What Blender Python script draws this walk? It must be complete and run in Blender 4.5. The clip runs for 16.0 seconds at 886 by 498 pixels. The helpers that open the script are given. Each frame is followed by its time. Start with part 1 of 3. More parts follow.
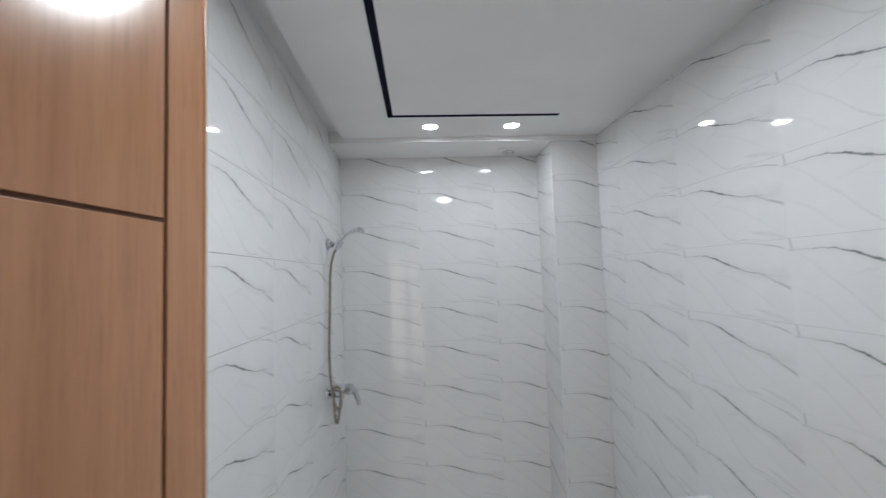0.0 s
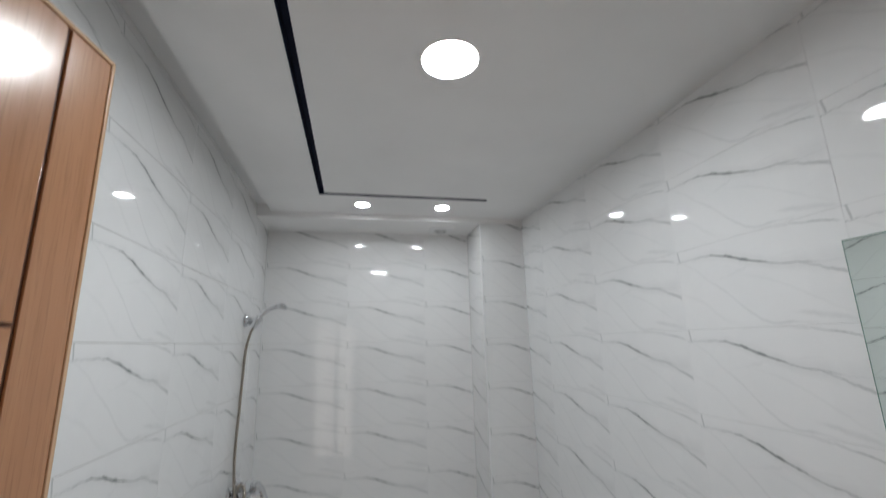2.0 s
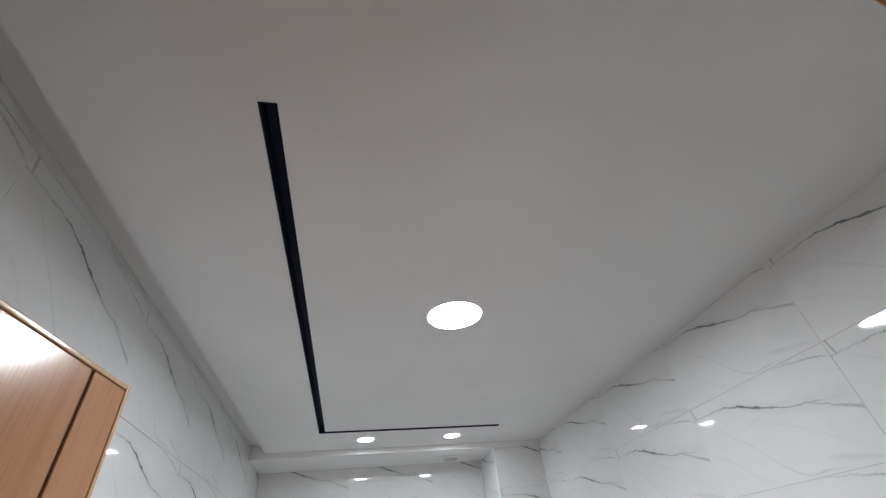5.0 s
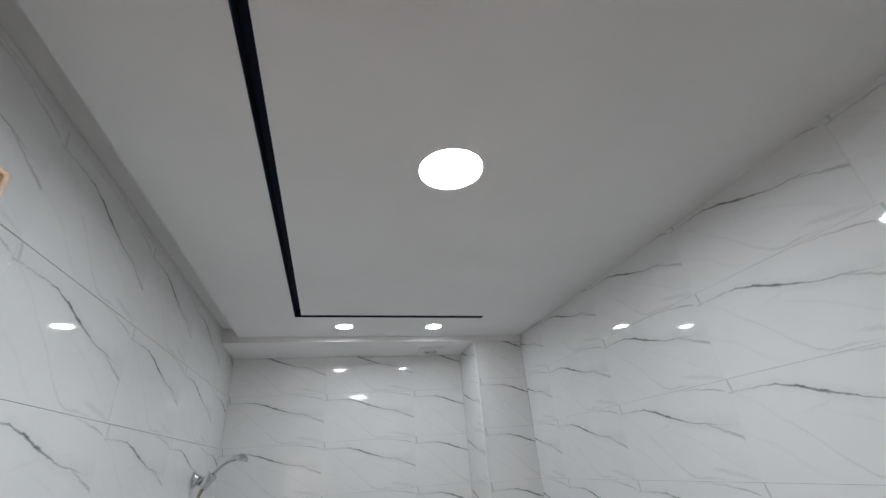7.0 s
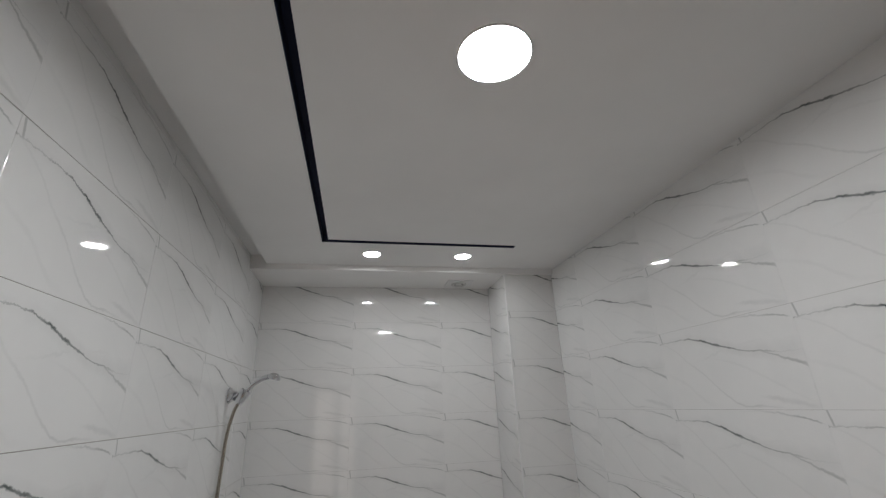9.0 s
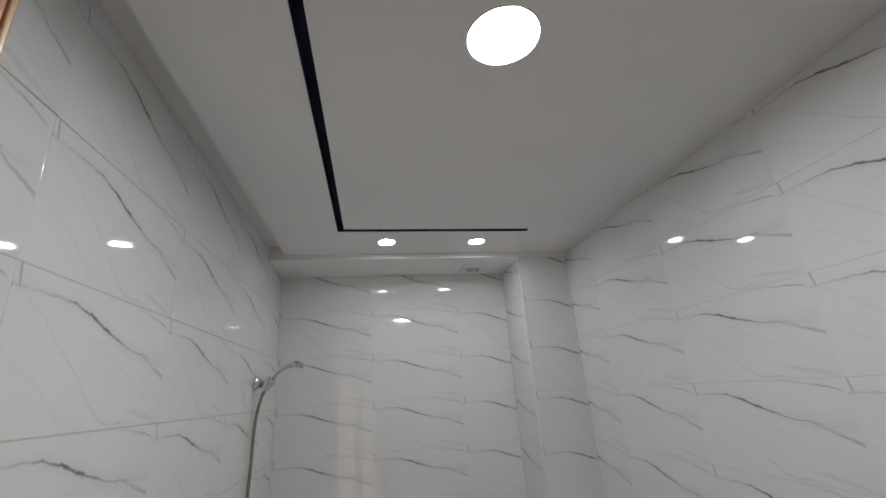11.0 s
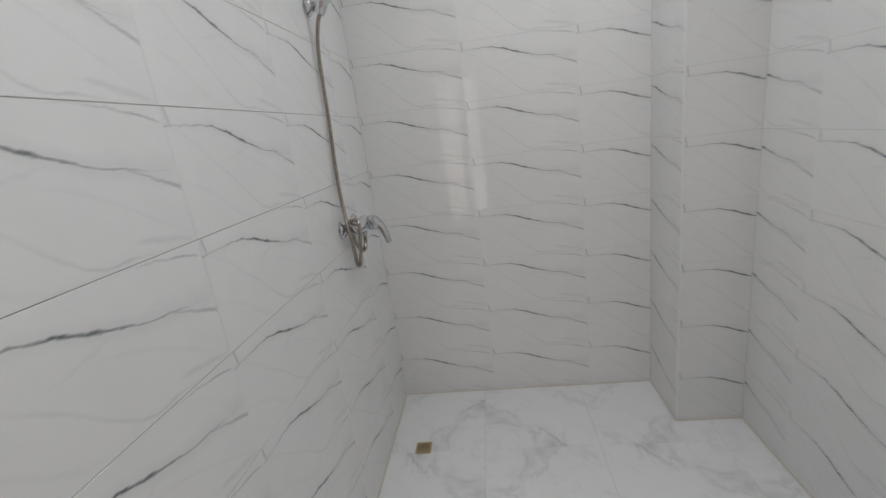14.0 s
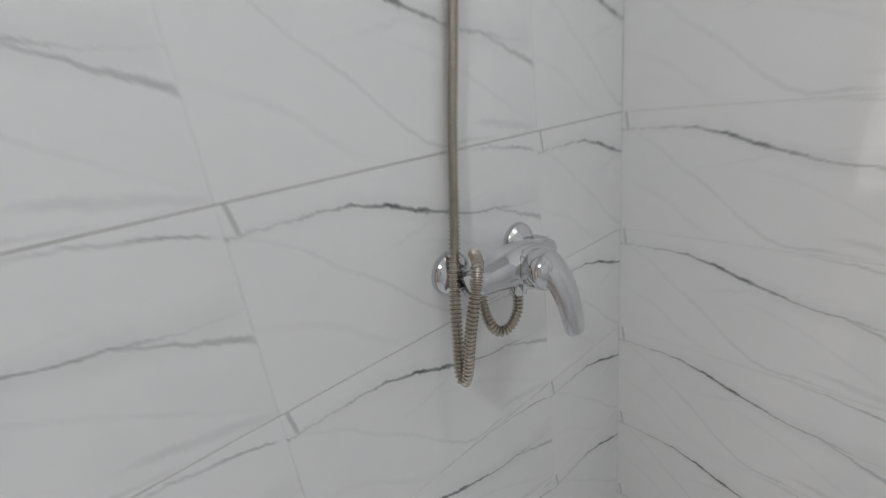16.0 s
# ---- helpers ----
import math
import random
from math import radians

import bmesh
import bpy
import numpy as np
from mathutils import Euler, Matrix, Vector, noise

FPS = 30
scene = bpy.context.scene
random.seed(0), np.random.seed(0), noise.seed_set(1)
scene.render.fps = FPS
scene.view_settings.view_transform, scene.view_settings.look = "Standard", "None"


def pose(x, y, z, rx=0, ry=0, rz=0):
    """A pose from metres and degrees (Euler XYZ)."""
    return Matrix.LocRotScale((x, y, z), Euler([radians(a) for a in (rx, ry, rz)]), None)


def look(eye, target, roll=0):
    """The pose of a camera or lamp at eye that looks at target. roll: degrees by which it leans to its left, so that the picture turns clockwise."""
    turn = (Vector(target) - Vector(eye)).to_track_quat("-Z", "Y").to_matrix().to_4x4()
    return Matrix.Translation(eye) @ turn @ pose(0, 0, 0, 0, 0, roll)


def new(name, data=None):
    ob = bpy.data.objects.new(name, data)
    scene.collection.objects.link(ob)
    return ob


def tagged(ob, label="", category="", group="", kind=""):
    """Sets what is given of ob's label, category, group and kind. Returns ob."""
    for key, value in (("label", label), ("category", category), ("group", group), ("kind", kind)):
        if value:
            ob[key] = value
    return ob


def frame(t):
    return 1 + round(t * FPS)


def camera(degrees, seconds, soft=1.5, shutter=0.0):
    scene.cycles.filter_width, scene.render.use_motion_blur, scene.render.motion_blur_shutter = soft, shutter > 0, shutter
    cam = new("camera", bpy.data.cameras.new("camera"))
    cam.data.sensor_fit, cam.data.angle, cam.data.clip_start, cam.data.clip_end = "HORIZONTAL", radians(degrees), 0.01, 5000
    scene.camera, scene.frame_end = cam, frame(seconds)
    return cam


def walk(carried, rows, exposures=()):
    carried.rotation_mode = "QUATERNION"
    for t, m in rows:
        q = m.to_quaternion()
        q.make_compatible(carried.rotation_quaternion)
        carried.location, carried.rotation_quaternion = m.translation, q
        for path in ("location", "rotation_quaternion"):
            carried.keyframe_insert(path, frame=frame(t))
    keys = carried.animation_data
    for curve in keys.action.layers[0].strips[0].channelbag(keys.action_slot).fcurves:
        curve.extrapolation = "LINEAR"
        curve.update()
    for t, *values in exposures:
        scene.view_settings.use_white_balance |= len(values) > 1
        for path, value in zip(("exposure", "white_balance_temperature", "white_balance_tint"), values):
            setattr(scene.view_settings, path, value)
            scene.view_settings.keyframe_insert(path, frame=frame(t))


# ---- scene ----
cam = camera(92.5, 16.0, soft=1.25, shutter=0.5)
PATH = [
    (0, (0.505, -2.776, 1.677), (0.615, -0.784, 1.798), -1.9),
    (0.5, (0.552, -2.758, 1.684), (0.851, -0.788, 1.834), -1.0),
    (1, (0.577, -2.748, 1.69), (0.975, -0.799, 1.872), -1.2),
    (1.5, (0.562, -2.756, 1.696), (0.952, -0.806, 1.907), -0.5),
    (2, (0.551, -2.777, 1.731), (0.952, -0.869, 2.162), -1.5),
    (2.5, (0.543, -2.803, 1.779), (0.955, -0.995, 2.528), -3.3),
    (3, (0.535, -2.825, 1.818), (0.927, -1.126, 2.798), -4.5),
    (3.5, (0.516, -2.848, 1.868), (0.89, -1.286, 3.06), -5.7),
    (3.7, (0.513, -2.859, 1.894), (0.883, -1.349, 3.152), -6.4),
    (5.8, (0.527, -2.808, 1.895), (0.928, -1.187, 2.995), -6.2),
    (6, (0.522, -2.804, 1.893), (0.939, -1.153, 2.942), -5.9),
    (6.5, (0.501, -2.753, 1.851), (0.971, -1.05, 2.788), -3.8),
    (7, (0.535, -2.579, 1.849), (1.015, -0.864, 2.75), -4.7),
    (7.5, (0.557, -2.468, 1.822), (1.034, -0.716, 2.652), -3.9),
    (8, (0.515, -2.441, 1.808), (0.927, -0.62, 2.516), -1.1),
    (8.5, (0.527, -2.443, 1.796), (0.928, -0.609, 2.488), -1.5),
    (10.8, (0.521, -2.467, 1.792), (0.863, -0.614, 2.454), -4.5),
    (11, (0.512, -2.463, 1.775), (0.841, -0.6, 2.415), -3.9),
    (11.5, (0.515, -2.451, 1.742), (0.817, -0.542, 2.247), -2.9),
    (12, (0.493, -2.448, 1.68), (0.724, -0.486, 1.985), -2.3),
    (12.5, (0.493, -2.455, 1.582), (0.584, -0.458, 1.612), -2.2),
    (13, (0.499, -2.392, 1.492), (0.489, -0.407, 1.25), -5.6),
    (13.5, (0.471, -2.232, 1.417), (0.34, -0.3, 0.917), -5.1),
    (14, (0.571, -2.035, 1.393), (0.328, -0.124, 0.858), -7.6),
    (14.5, (0.629, -1.728, 1.392), (-0.03, 0.088, 0.875), -6.2),
    (15, (0.564, -1.379, 1.373), (-0.359, 0.308, 0.82), -4.8),
    (15.5, (0.491, -1.091, 1.373), (-0.742, 0.388, 0.83), -6.2),
    (16, (0.448, -0.872, 1.317), (-1.026, 0.31, 0.66), -7.5),
]
EXPOSURES = [(0, -0.22, 6080, 6), (0.5, -0.26, 6200, 6), (1.5, -0.32, 6300, 6), (2, -0.38, 6250, 6), (2.5, -0.58, 6200, 6), (3, -0.55, 6230, 7), (3.5, -0.36, 6250, 8), (6, -0.25, 6150, 6), (6.5, -0.37, 6150, 6), (7.5, -0.54, 6250, 6), (8.5, -0.78, 6550, 8),
             (11, -0.80, 6550, 8), (12, -0.50, 6550, 8), (12.5, -0.42, 6300, 6), (13.5, -0.31, 6500, 8), (15, -0.26, 6400, 8), (16, -0.06, 6380, 8)]
walk(cam, [(t, look(eye, target, roll)) for t, eye, target, roll in PATH], EXPOSURES)

# ---- world ----
world = bpy.data.worlds.new("world")
scene.world = world
world.use_nodes = True
world.node_tree.nodes["Background"].inputs[0].default_value = (0.6, 0.65, 0.7, 1)
world.node_tree.nodes["Background"].inputs[1].default_value = 0.02

LAMP_COLOUR = (0.965, 0.975, 1.0)
HALL_COLOUR = (1.0, 0.83, 0.75)
LAMP_POWER = 198.0
SPOT_POWER = 150.0
HALL_POWER = 1.35

# ---- plan, in metres: back wall at y = 0, west wall at x = 0 ----
EAST, FRONT = 1.585, -2.80
COL_X, COL_Y = 1.308, -0.317
PANEL, BORDER = 2.483, 2.455
TW, TH, GAP, SIDE_GAP = 0.5, 0.25, 0.0005, 0.0001


# ---- materials ----
class Nodes:
    """A short way to write node trees."""
    def __init__(self, name):
        self.mat = bpy.data.materials.new(name)
        self.mat.use_nodes = True
        self.tree = self.mat.node_tree
        self.shader = self.tree.nodes["Principled BSDF"]

    def add(self, kind, **props):
        n = self.tree.nodes.new(kind)
        for k, v in props.items():
            setattr(n, k, v)
        return n

    def link(self, a, b):
        self.tree.links.new(a, b)

    def put(self, socket, value):
        if isinstance(value, bpy.types.NodeSocket):
            self.link(value, socket)
        else:
            socket.default_value = value

    def math(self, op, a, b=0.0, c=0.0, clamp=False):
        n = self.add("ShaderNodeMath", operation=op, use_clamp=clamp)
        for s, v in zip(n.inputs, (a, b, c)):
            self.put(s, v)
        return n.outputs[0]

    def noise(self, vec, scale, detail=3.0, rough=0.5, distort=0.0):
        n = self.add("ShaderNodeTexNoise")
        self.put(n.inputs["Vector"], vec)
        n.inputs["Scale"].default_value = scale
        n.inputs["Detail"].default_value = detail
        n.inputs["Roughness"].default_value = rough
        n.inputs["Distortion"].default_value = distort
        return n.outputs["Fac"]

    def curve(self, x, pts):
        n = self.add("ShaderNodeFloatCurve")
        c = n.mapping.curves[0]
        c.points[0].location, c.points[1].location = pts[0], pts[-1]
        for p in pts[1:-1]:
            c.points.new(*p)
        n.mapping.update()
        self.put(n.inputs["Value"], x)
        return n.outputs[0]

    def ramp(self, x, lo, hi, a=0.0, b=1.0):
        n = self.add("ShaderNodeMapRange")
        for s, v in zip(n.inputs, (x, lo, hi, a, b)):
            self.put(s, v)
        return n.outputs[0]

    def mix(self, fac, a, b):
        n = self.add("ShaderNodeMix", data_type="RGBA")
        self.put(n.inputs[0], fac)
        for s, v in zip((n.inputs[6], n.inputs[7]), (a, b)):
            self.put(s, (*v, 1) if isinstance(v, tuple) else v)
        return n.outputs[2]

    def bump(self, height, strength, distance):
        n = self.add("ShaderNodeBump")
        n.inputs["Strength"].default_value = strength
        n.inputs["Distance"].default_value = distance
        self.link(height, n.inputs["Height"])
        self.link(n.outputs[0], self.shader.inputs["Normal"])

    def set(self, **values):
        for k, v in values.items():
            s = self.shader.inputs[k.replace("_", " ")]
            self.put(s, (*v, 1) if isinstance(v, tuple) else v)
        return self.mat


def wall_tile_material():
    """Glazed white tile with one printed marble vein pattern, 0.5 x 0.25 m."""
    n = Nodes("wall_tile_glaze")
    co = n.add("ShaderNodeTexCoord").outputs["Object"]
    sep = n.add("ShaderNodeSeparateXYZ")
    n.link(co, sep.inputs[0])
    ragged = n.math("SUBTRACT", n.noise(co, 62, 5, 0.7), 0.5)
    sway = n.math("SUBTRACT", n.noise(co, 11, 2), 0.5)
    u = n.math("ADD", n.math("MULTIPLY", sep.outputs[0], 1 / TW), n.math("MULTIPLY", ragged, 0.012))
    v = n.math("MULTIPLY", sep.outputs[2], -1 / TH)
    v = n.math("ADD", v, n.math("MULTIPLY", ragged, 0.075))
    v = n.math("ADD", v, n.math("MULTIPLY", sway, 0.07))

    def vein(path, width, strength, weight=0.6):
        d = n.math("ABSOLUTE", n.math("SUBTRACT", v, n.curve(u, path)))
        edge = n.math("SUBTRACT", 1.0, n.math("DIVIDE", d, n.curve(u, width)), clamp=True)
        edge = n.math("MULTIPLY", edge, 1.35, clamp=True)
        return n.math("MULTIPLY", n.math("MULTIPLY", edge, n.curve(u, strength)), weight)

    main = [(0, .145), (.15, .14), (.27, .15), (.37, .19), (.47, .255), (.6, .345), (.72, .40), (.85, .43), (1, .45)]
    veins = [
        vein(main, [(0, .010), (.25, .011), (.45, .021), (.6, .012), (.75, .011), (1, .010)],
             [(0, .45), (.08, .28), (.2, .45), (.33, .85), (.45, 1), (.56, .75), (.7, .6), (.85, .3), (.97, .14), (1, .1)], 0.95),
        vein(main, [(0, .03), (.4, .09), (.7, .10), (1, .16)], [(0, .03), (.3, .10), (.5, .14), (.8, .14), (.95, .14), (1, .05)]),
        vein([(0, .35), (.70, .385), (.85, .47), (.97, .565), (1, .59)], [(0, .01), (.8, .016), (1, .03)],
             [(0, 0), (.7, 0), (.78, .36), (.95, .5), (.99, .4), (1, .1)], 0.8),
        vein([(0, .02), (.5, .015), (.7, .022), (.85, .055), (.97, .125), (1, .14)], [(0, .008), (1, .014)], [(0, 0), (.5, .0), (.66, .14), (.8, .3), (.94, .5), (.98, .1), (1, 0)], 0.8),
        vein([(0, .14), (.08, .2), (.2, .37), (.36, .63), (.5, .87), (.58, .965), (.75, .965), (1, .99)],
             [(0, .016), (.4, .02), (.6, .016), (1, .014)], [(0, 0), (.06, .09), (.25, .13), (.45, .22), (.6, .3), (.75, .17), (.85, .04), (1, .04)]),
        vein([(0, .86), (.7, .87), (.85, .90), (1, .99)], [(0, .02), (.7, .02), (.85, .034), (1, .03)],
             [(0, 0), (.68, 0), (.78, .2), (.92, .18), (1, .06)]),
        vein([(0, .5), (.35, .42), (.55, .33), (.75, .30), (1, .36)], [(0, .016), (1, .018)],
             [(0, 0), (.3, .02), (.45, .12), (.7, .08), (.85, 0), (1, 0)]),
        vein([(0, .3), (.45, .42), (.7, .62), (.92, .86), (1, .95)], [(0, .016), (1, .022)],
             [(0, 0), (.4, .02), (.55, .07), (.8, .09), (1, .02)]),
        vein([(0, .55), (.15, .66), (.35, .93), (1, 1)], [(0, .03), (1, .05)], [(0, .04), (.2, .08), (.36, .05), (.45, 0), (1, 0)]),
    ]
    # the short tick at each print's upper corner
    slant = n.math("ABSOLUTE", n.math("SUBTRACT", u, n.math("MULTIPLY_ADD", v, 0.08, 0.016)))
    tick = n.math("MULTIPLY", n.ramp(slant, 0.003, 0.007, 1, 0), n.ramp(v, 0.14, 0.16, 0.38, 0))
    total = tick
    for m in veins:
        total = n.math("MAXIMUM", total, m)
    broken = n.ramp(n.noise(co, 22, 3), 0.3, 0.6, 0.62, 1.0)
    total = n.math("MULTIPLY", total, broken, clamp=True)
    clouds = n.ramp(n.noise(co, 7, 4, 0.6, 0.6), 0.42, 0.8)
    base = n.mix(n.math("MULTIPLY", clouds, 0.4), (0.84, 0.838, 0.832), (0.755, 0.76, 0.76))
    col = n.mix(total, base, (0.075, 0.095, 0.092))
    n.bump(n.noise(co, 9, 1), 0.03, 0.004)
    return n.set(Base_Color=col, Roughness=n.ramp(n.noise(co, 6), 0.3, 0.7, 0.025, 0.05), IOR=1.56)


def floor_tile_material():
    """Glazed marble tile whose veins cut one corner; four tiles make a diamond."""
    n = Nodes("floor_tile_glaze")
    co = n.add("ShaderNodeTexCoord").outputs["Object"]
    sep = n.add("ShaderNodeSeparateXYZ")
    n.link(co, sep.inputs[0])
    wob = n.math("SUBTRACT", n.noise(co, 3.2, 7, 0.66, 0.7), 0.5)
    s = n.math("ADD", n.math("ADD", sep.outputs[0], sep.outputs[1]), n.math("MULTIPLY", wob, 0.46))
    a = n.ramp(n.math("ABSOLUTE", n.math("SUBTRACT", s, 0.34)), 0.0, 0.018, 0.48, 0)
    b = n.ramp(n.math("ABSOLUTE", n.math("SUBTRACT", s, 0.27)), 0.0, 0.12, 0.36, 0)
    c = n.ramp(n.math("ABSOLUTE", n.math("SUBTRACT", s, 0.74)), 0.0, 0.03, 0.16, 0)
    patch = n.ramp(n.noise(co, 5, 6, 0.65, 0.9), 0.40, 0.60)
    total = n.math("MULTIPLY", n.math("MAXIMUM", n.math("MAXIMUM", a, b), c), patch)
    fine = n.math("ABSOLUTE", n.math("SUBTRACT", n.noise(co, 4, 6, 0.6, 1.1), 0.5))
    total = n.math("MAXIMUM", total, n.math("MULTIPLY", n.ramp(fine, 0.0, 0.025, 0.2, 0), patch))
    col = n.mix(total, (0.86, 0.86, 0.86), (0.22, 0.235, 0.26))
    return n.set(Base_Color=col, Roughness=n.ramp(n.noise(co, 8), 0.3, 0.7, 0.08, 0.16), Specular_IOR_Level=0.4)


def paint_material(name, colour, rough=0.75):
    n = Nodes(name)
    co = n.add("ShaderNodeTexCoord").outputs["Object"]
    col = n.mix(n.ramp(n.noise(co, 2.5, 4), 0.3, 0.75), colour, tuple(c * 0.93 for c in colour))
    n.bump(n.noise(co, 160, 2), 0.06, 0.001)
    return n.set(Base_Color=col, Roughness=rough, Specular_IOR_Level=0.25)


def wood_material(name, light, dark, rough=0.2):
    """Varnished straight-grained veneer, grain along z."""
    n = Nodes(name)
    co = n.add("ShaderNodeTexCoord").outputs["Object"]
    mp = n.add("ShaderNodeMapping")
    n.link(co, mp.inputs["Vector"])
    mp.inputs["Scale"].default_value = (1, 1, 0.045)
    broad = n.noise(mp.outputs[0], 22, 3, 0.55, 0.3)
    fine = n.noise(mp.outputs[0], 230, 3, 0.7)
    col = n.mix(n.ramp(broad, 0.3, 0.7), light, dark)
    col = n.mix(n.ramp(fine, 0.5, 0.72, 0, 0.35), col, tuple(c * 0.55 for c in dark))
    n.bump(fine, 0.08, 0.0006)
    return n.set(Base_Color=col, Roughness=n.ramp(n.noise(co, 5), 0.3, 0.7, rough, rough + 0.03), Coat_Weight=0.4, Coat_Roughness=0.16)


def metal_material(name, colour, rough):
    n = Nodes(name)
    co = n.add("ShaderNodeTexCoord").outputs["Object"]
    r = n.ramp(n.noise(co, 60, 3), 0.3, 0.7, rough, rough + 0.07)
    return n.set(Base_Color=colour, Metallic=1.0, Roughness=r)


def plain_material(name, colour, rough, spec=0.5):
    n = Nodes(name)
    co = n.add("ShaderNodeTexCoord").outputs["Object"]
    col = n.mix(n.noise(co, 12, 4), colour, tuple(c * 0.92 for c in colour))
    return n.set(Base_Color=col, Roughness=rough, Specular_IOR_Level=spec)


def lamp_material(name, colour, power):
    n = Nodes(name)
    return n.set(Base_Color=(0.8, 0.8, 0.8), Emission_Color=colour, Emission_Strength=power)


WALL_TILE = wall_tile_material()
FLOOR_TILE = floor_tile_material()
GROUT = plain_material("grout", (0.40, 0.385, 0.36), 0.9, 0.2)
CEILING_PAINT = paint_material("ceiling_paint", (0.89, 0.88, 0.87))
HALL_PAINT = paint_material("hall_paint", (0.72, 0.70, 0.66))
SLOT_BLACK = plain_material("slot_black", (0.018, 0.024, 0.055), 0.6, 0.2)
WOOD = wood_material("door_veneer", (0.56, 0.28, 0.142), (0.44, 0.205, 0.098))
LIPPING = wood_material("door_lipping", (0.70, 0.46, 0.28), (0.60, 0.37, 0.20))
FRAME_WOOD = wood_material("frame_veneer", (0.50, 0.22, 0.07), (0.40, 0.16, 0.045))
GROOVE = plain_material("groove_stain", (0.14, 0.06, 0.03), 0.5, 0.3)
CHROME = metal_material("chrome", (0.66, 0.67, 0.69), 0.04)
HOSE_STEEL = metal_material("hose_steel", (0.50, 0.46, 0.41), 0.2)
CERAMIC = plain_material("glazed_ceramic", (0.84, 0.85, 0.86), 0.08)
SEAT_PLASTIC = plain_material("seat_plastic", (0.86, 0.87, 0.88), 0.16)
RIM_WHITE = plain_material("lamp_rim_white", (0.85, 0.85, 0.85), 0.4)
VENT_GREY = plain_material("vent_plastic", (0.66, 0.66, 0.65), 0.4)
VENT_DARK = plain_material("vent_shadow_gap", (0.10, 0.10, 0.10), 0.6)
BLUE = plain_material("label_blue", (0.02, 0.16, 0.50), 0.35)
PALE = plain_material("label_print", (0.65, 0.78, 0.88), 0.4)
GREEN = plain_material("sticker_green", (0.05, 0.26, 0.08), 0.4)
BRASS = metal_material("drain_brass", (0.55, 0.44, 0.27), 0.3)
DRAIN_DARK = plain_material("drain_dark", (0.05, 0.04, 0.03), 0.7)
MIRROR = Nodes("mirror_silver").set(Base_Color=(0.80, 0.86, 0.82), Metallic=1.0, Roughness=0.015)
MIRROR_EDGE = plain_material("mirror_edge_glass", (0.16, 0.26, 0.22), 0.15)
LAMP_GLOW = lamp_material("lamp_diffuser", LAMP_COLOUR, LAMP_POWER)
SPOT_GLOW = lamp_material("spotlight_diffuser", LAMP_COLOUR, SPOT_POWER)
DAYLIGHT = lamp_material("daylight_outside", HALL_COLOUR, HALL_POWER)


# ---- mesh helpers ----
def done(bm, name, mat, smooth=False):
    bmesh.ops.recalc_face_normals(bm, faces=bm.faces)
    me = bpy.data.meshes.new(name)
    bm.to_mesh(me)
    bm.free()
    for m in (mat if isinstance(mat, (list, tuple)) else [mat]):
        me.materials.append(m)
    if smooth:
        for p in me.polygons:
            p.use_smooth = True
    return me


def add_box(bm, a, b):
    made = bmesh.ops.create_cube(bm, size=1)["verts"]
    for v in made:
        v.co = [a[i] + (v.co[i] + 0.5) * (b[i] - a[i]) for i in range(3)]
    return made


def box_mesh(name, a, b, mat, bevel=0.0, segments=2):
    bm = bmesh.new()
    add_box(bm, a, b)
    if bevel:
        bmesh.ops.bevel(bm, geom=bm.edges[:], offset=bevel, segments=segments, profile=0.6, affect="EDGES")
    return done(bm, name, mat, False)


def part(name, me, parent=None, m=None):
    ob = new(name, me)
    if m is not None:
        ob.matrix_basis = m
    if parent is not None:
        ob.parent = parent
    return ob


def spline(points, steps=12):
    """A smooth line through the points (Catmull-Rom)."""
    pts = [Vector(p) for p in points]
    pts = [2 * pts[0] - pts[1], *pts, 2 * pts[-1] - pts[-2]]
    line = []
    for i in range(1, len(pts) - 2):
        p0, p1, p2, p3 = pts[i - 1:i + 3]
        for k in range(steps):
            t = k / steps
            line.append(0.5 * (2 * p1 + (p2 - p0) * t + (2 * p0 - 5 * p1 + 4 * p2 - p3) * t * t + (3 * p1 - p0 - 3 * p2 + p3) * t ** 3))
    return line + [pts[-2]]


def resample(line, step):
    out, left = [line[0]], step
    for a, b in zip(line, line[1:]):
        d = (b - a).length
        pos = left
        while pos <= d:
            out.append(a.lerp(b, pos / d))
            pos += step
        left = pos - d
    return out


def tube_mesh(name, line, radius, mat, sides=14, flat=1.0, flat_axis=(0, 0, 1), smooth=True):
    """A capped tube along a line; radius is a number or a function of 0..1."""
    bm = bmesh.new()
    rings, ref = [], None
    for i, p in enumerate(line):
        d = (line[min(i + 1, len(line) - 1)] - line[max(i - 1, 0)]).normalized()
        if ref is None:
            ref = Vector(flat_axis)
            if abs(d.dot(ref)) > 0.95:
                ref = Vector((0, 1, 0))
        a = d.cross(ref).normalized()
        ref = a.cross(d).normalized()
        r = radius(i / (len(line) - 1)) if callable(radius) else radius
        rings.append([bm.verts.new(p + r * (math.cos(w) * a + flat * math.sin(w) * ref)) for w in (2 * math.pi * k / sides for k in range(sides))])
    for r0, r1 in zip(rings, rings[1:]):
        for k in range(sides):
            bm.faces.new((r0[k], r0[(k + 1) % sides], r1[(k + 1) % sides], r1[k]))
    bm.faces.new(rings[0])
    bm.faces.new(rings[-1])
    return done(bm, name, mat, smooth)


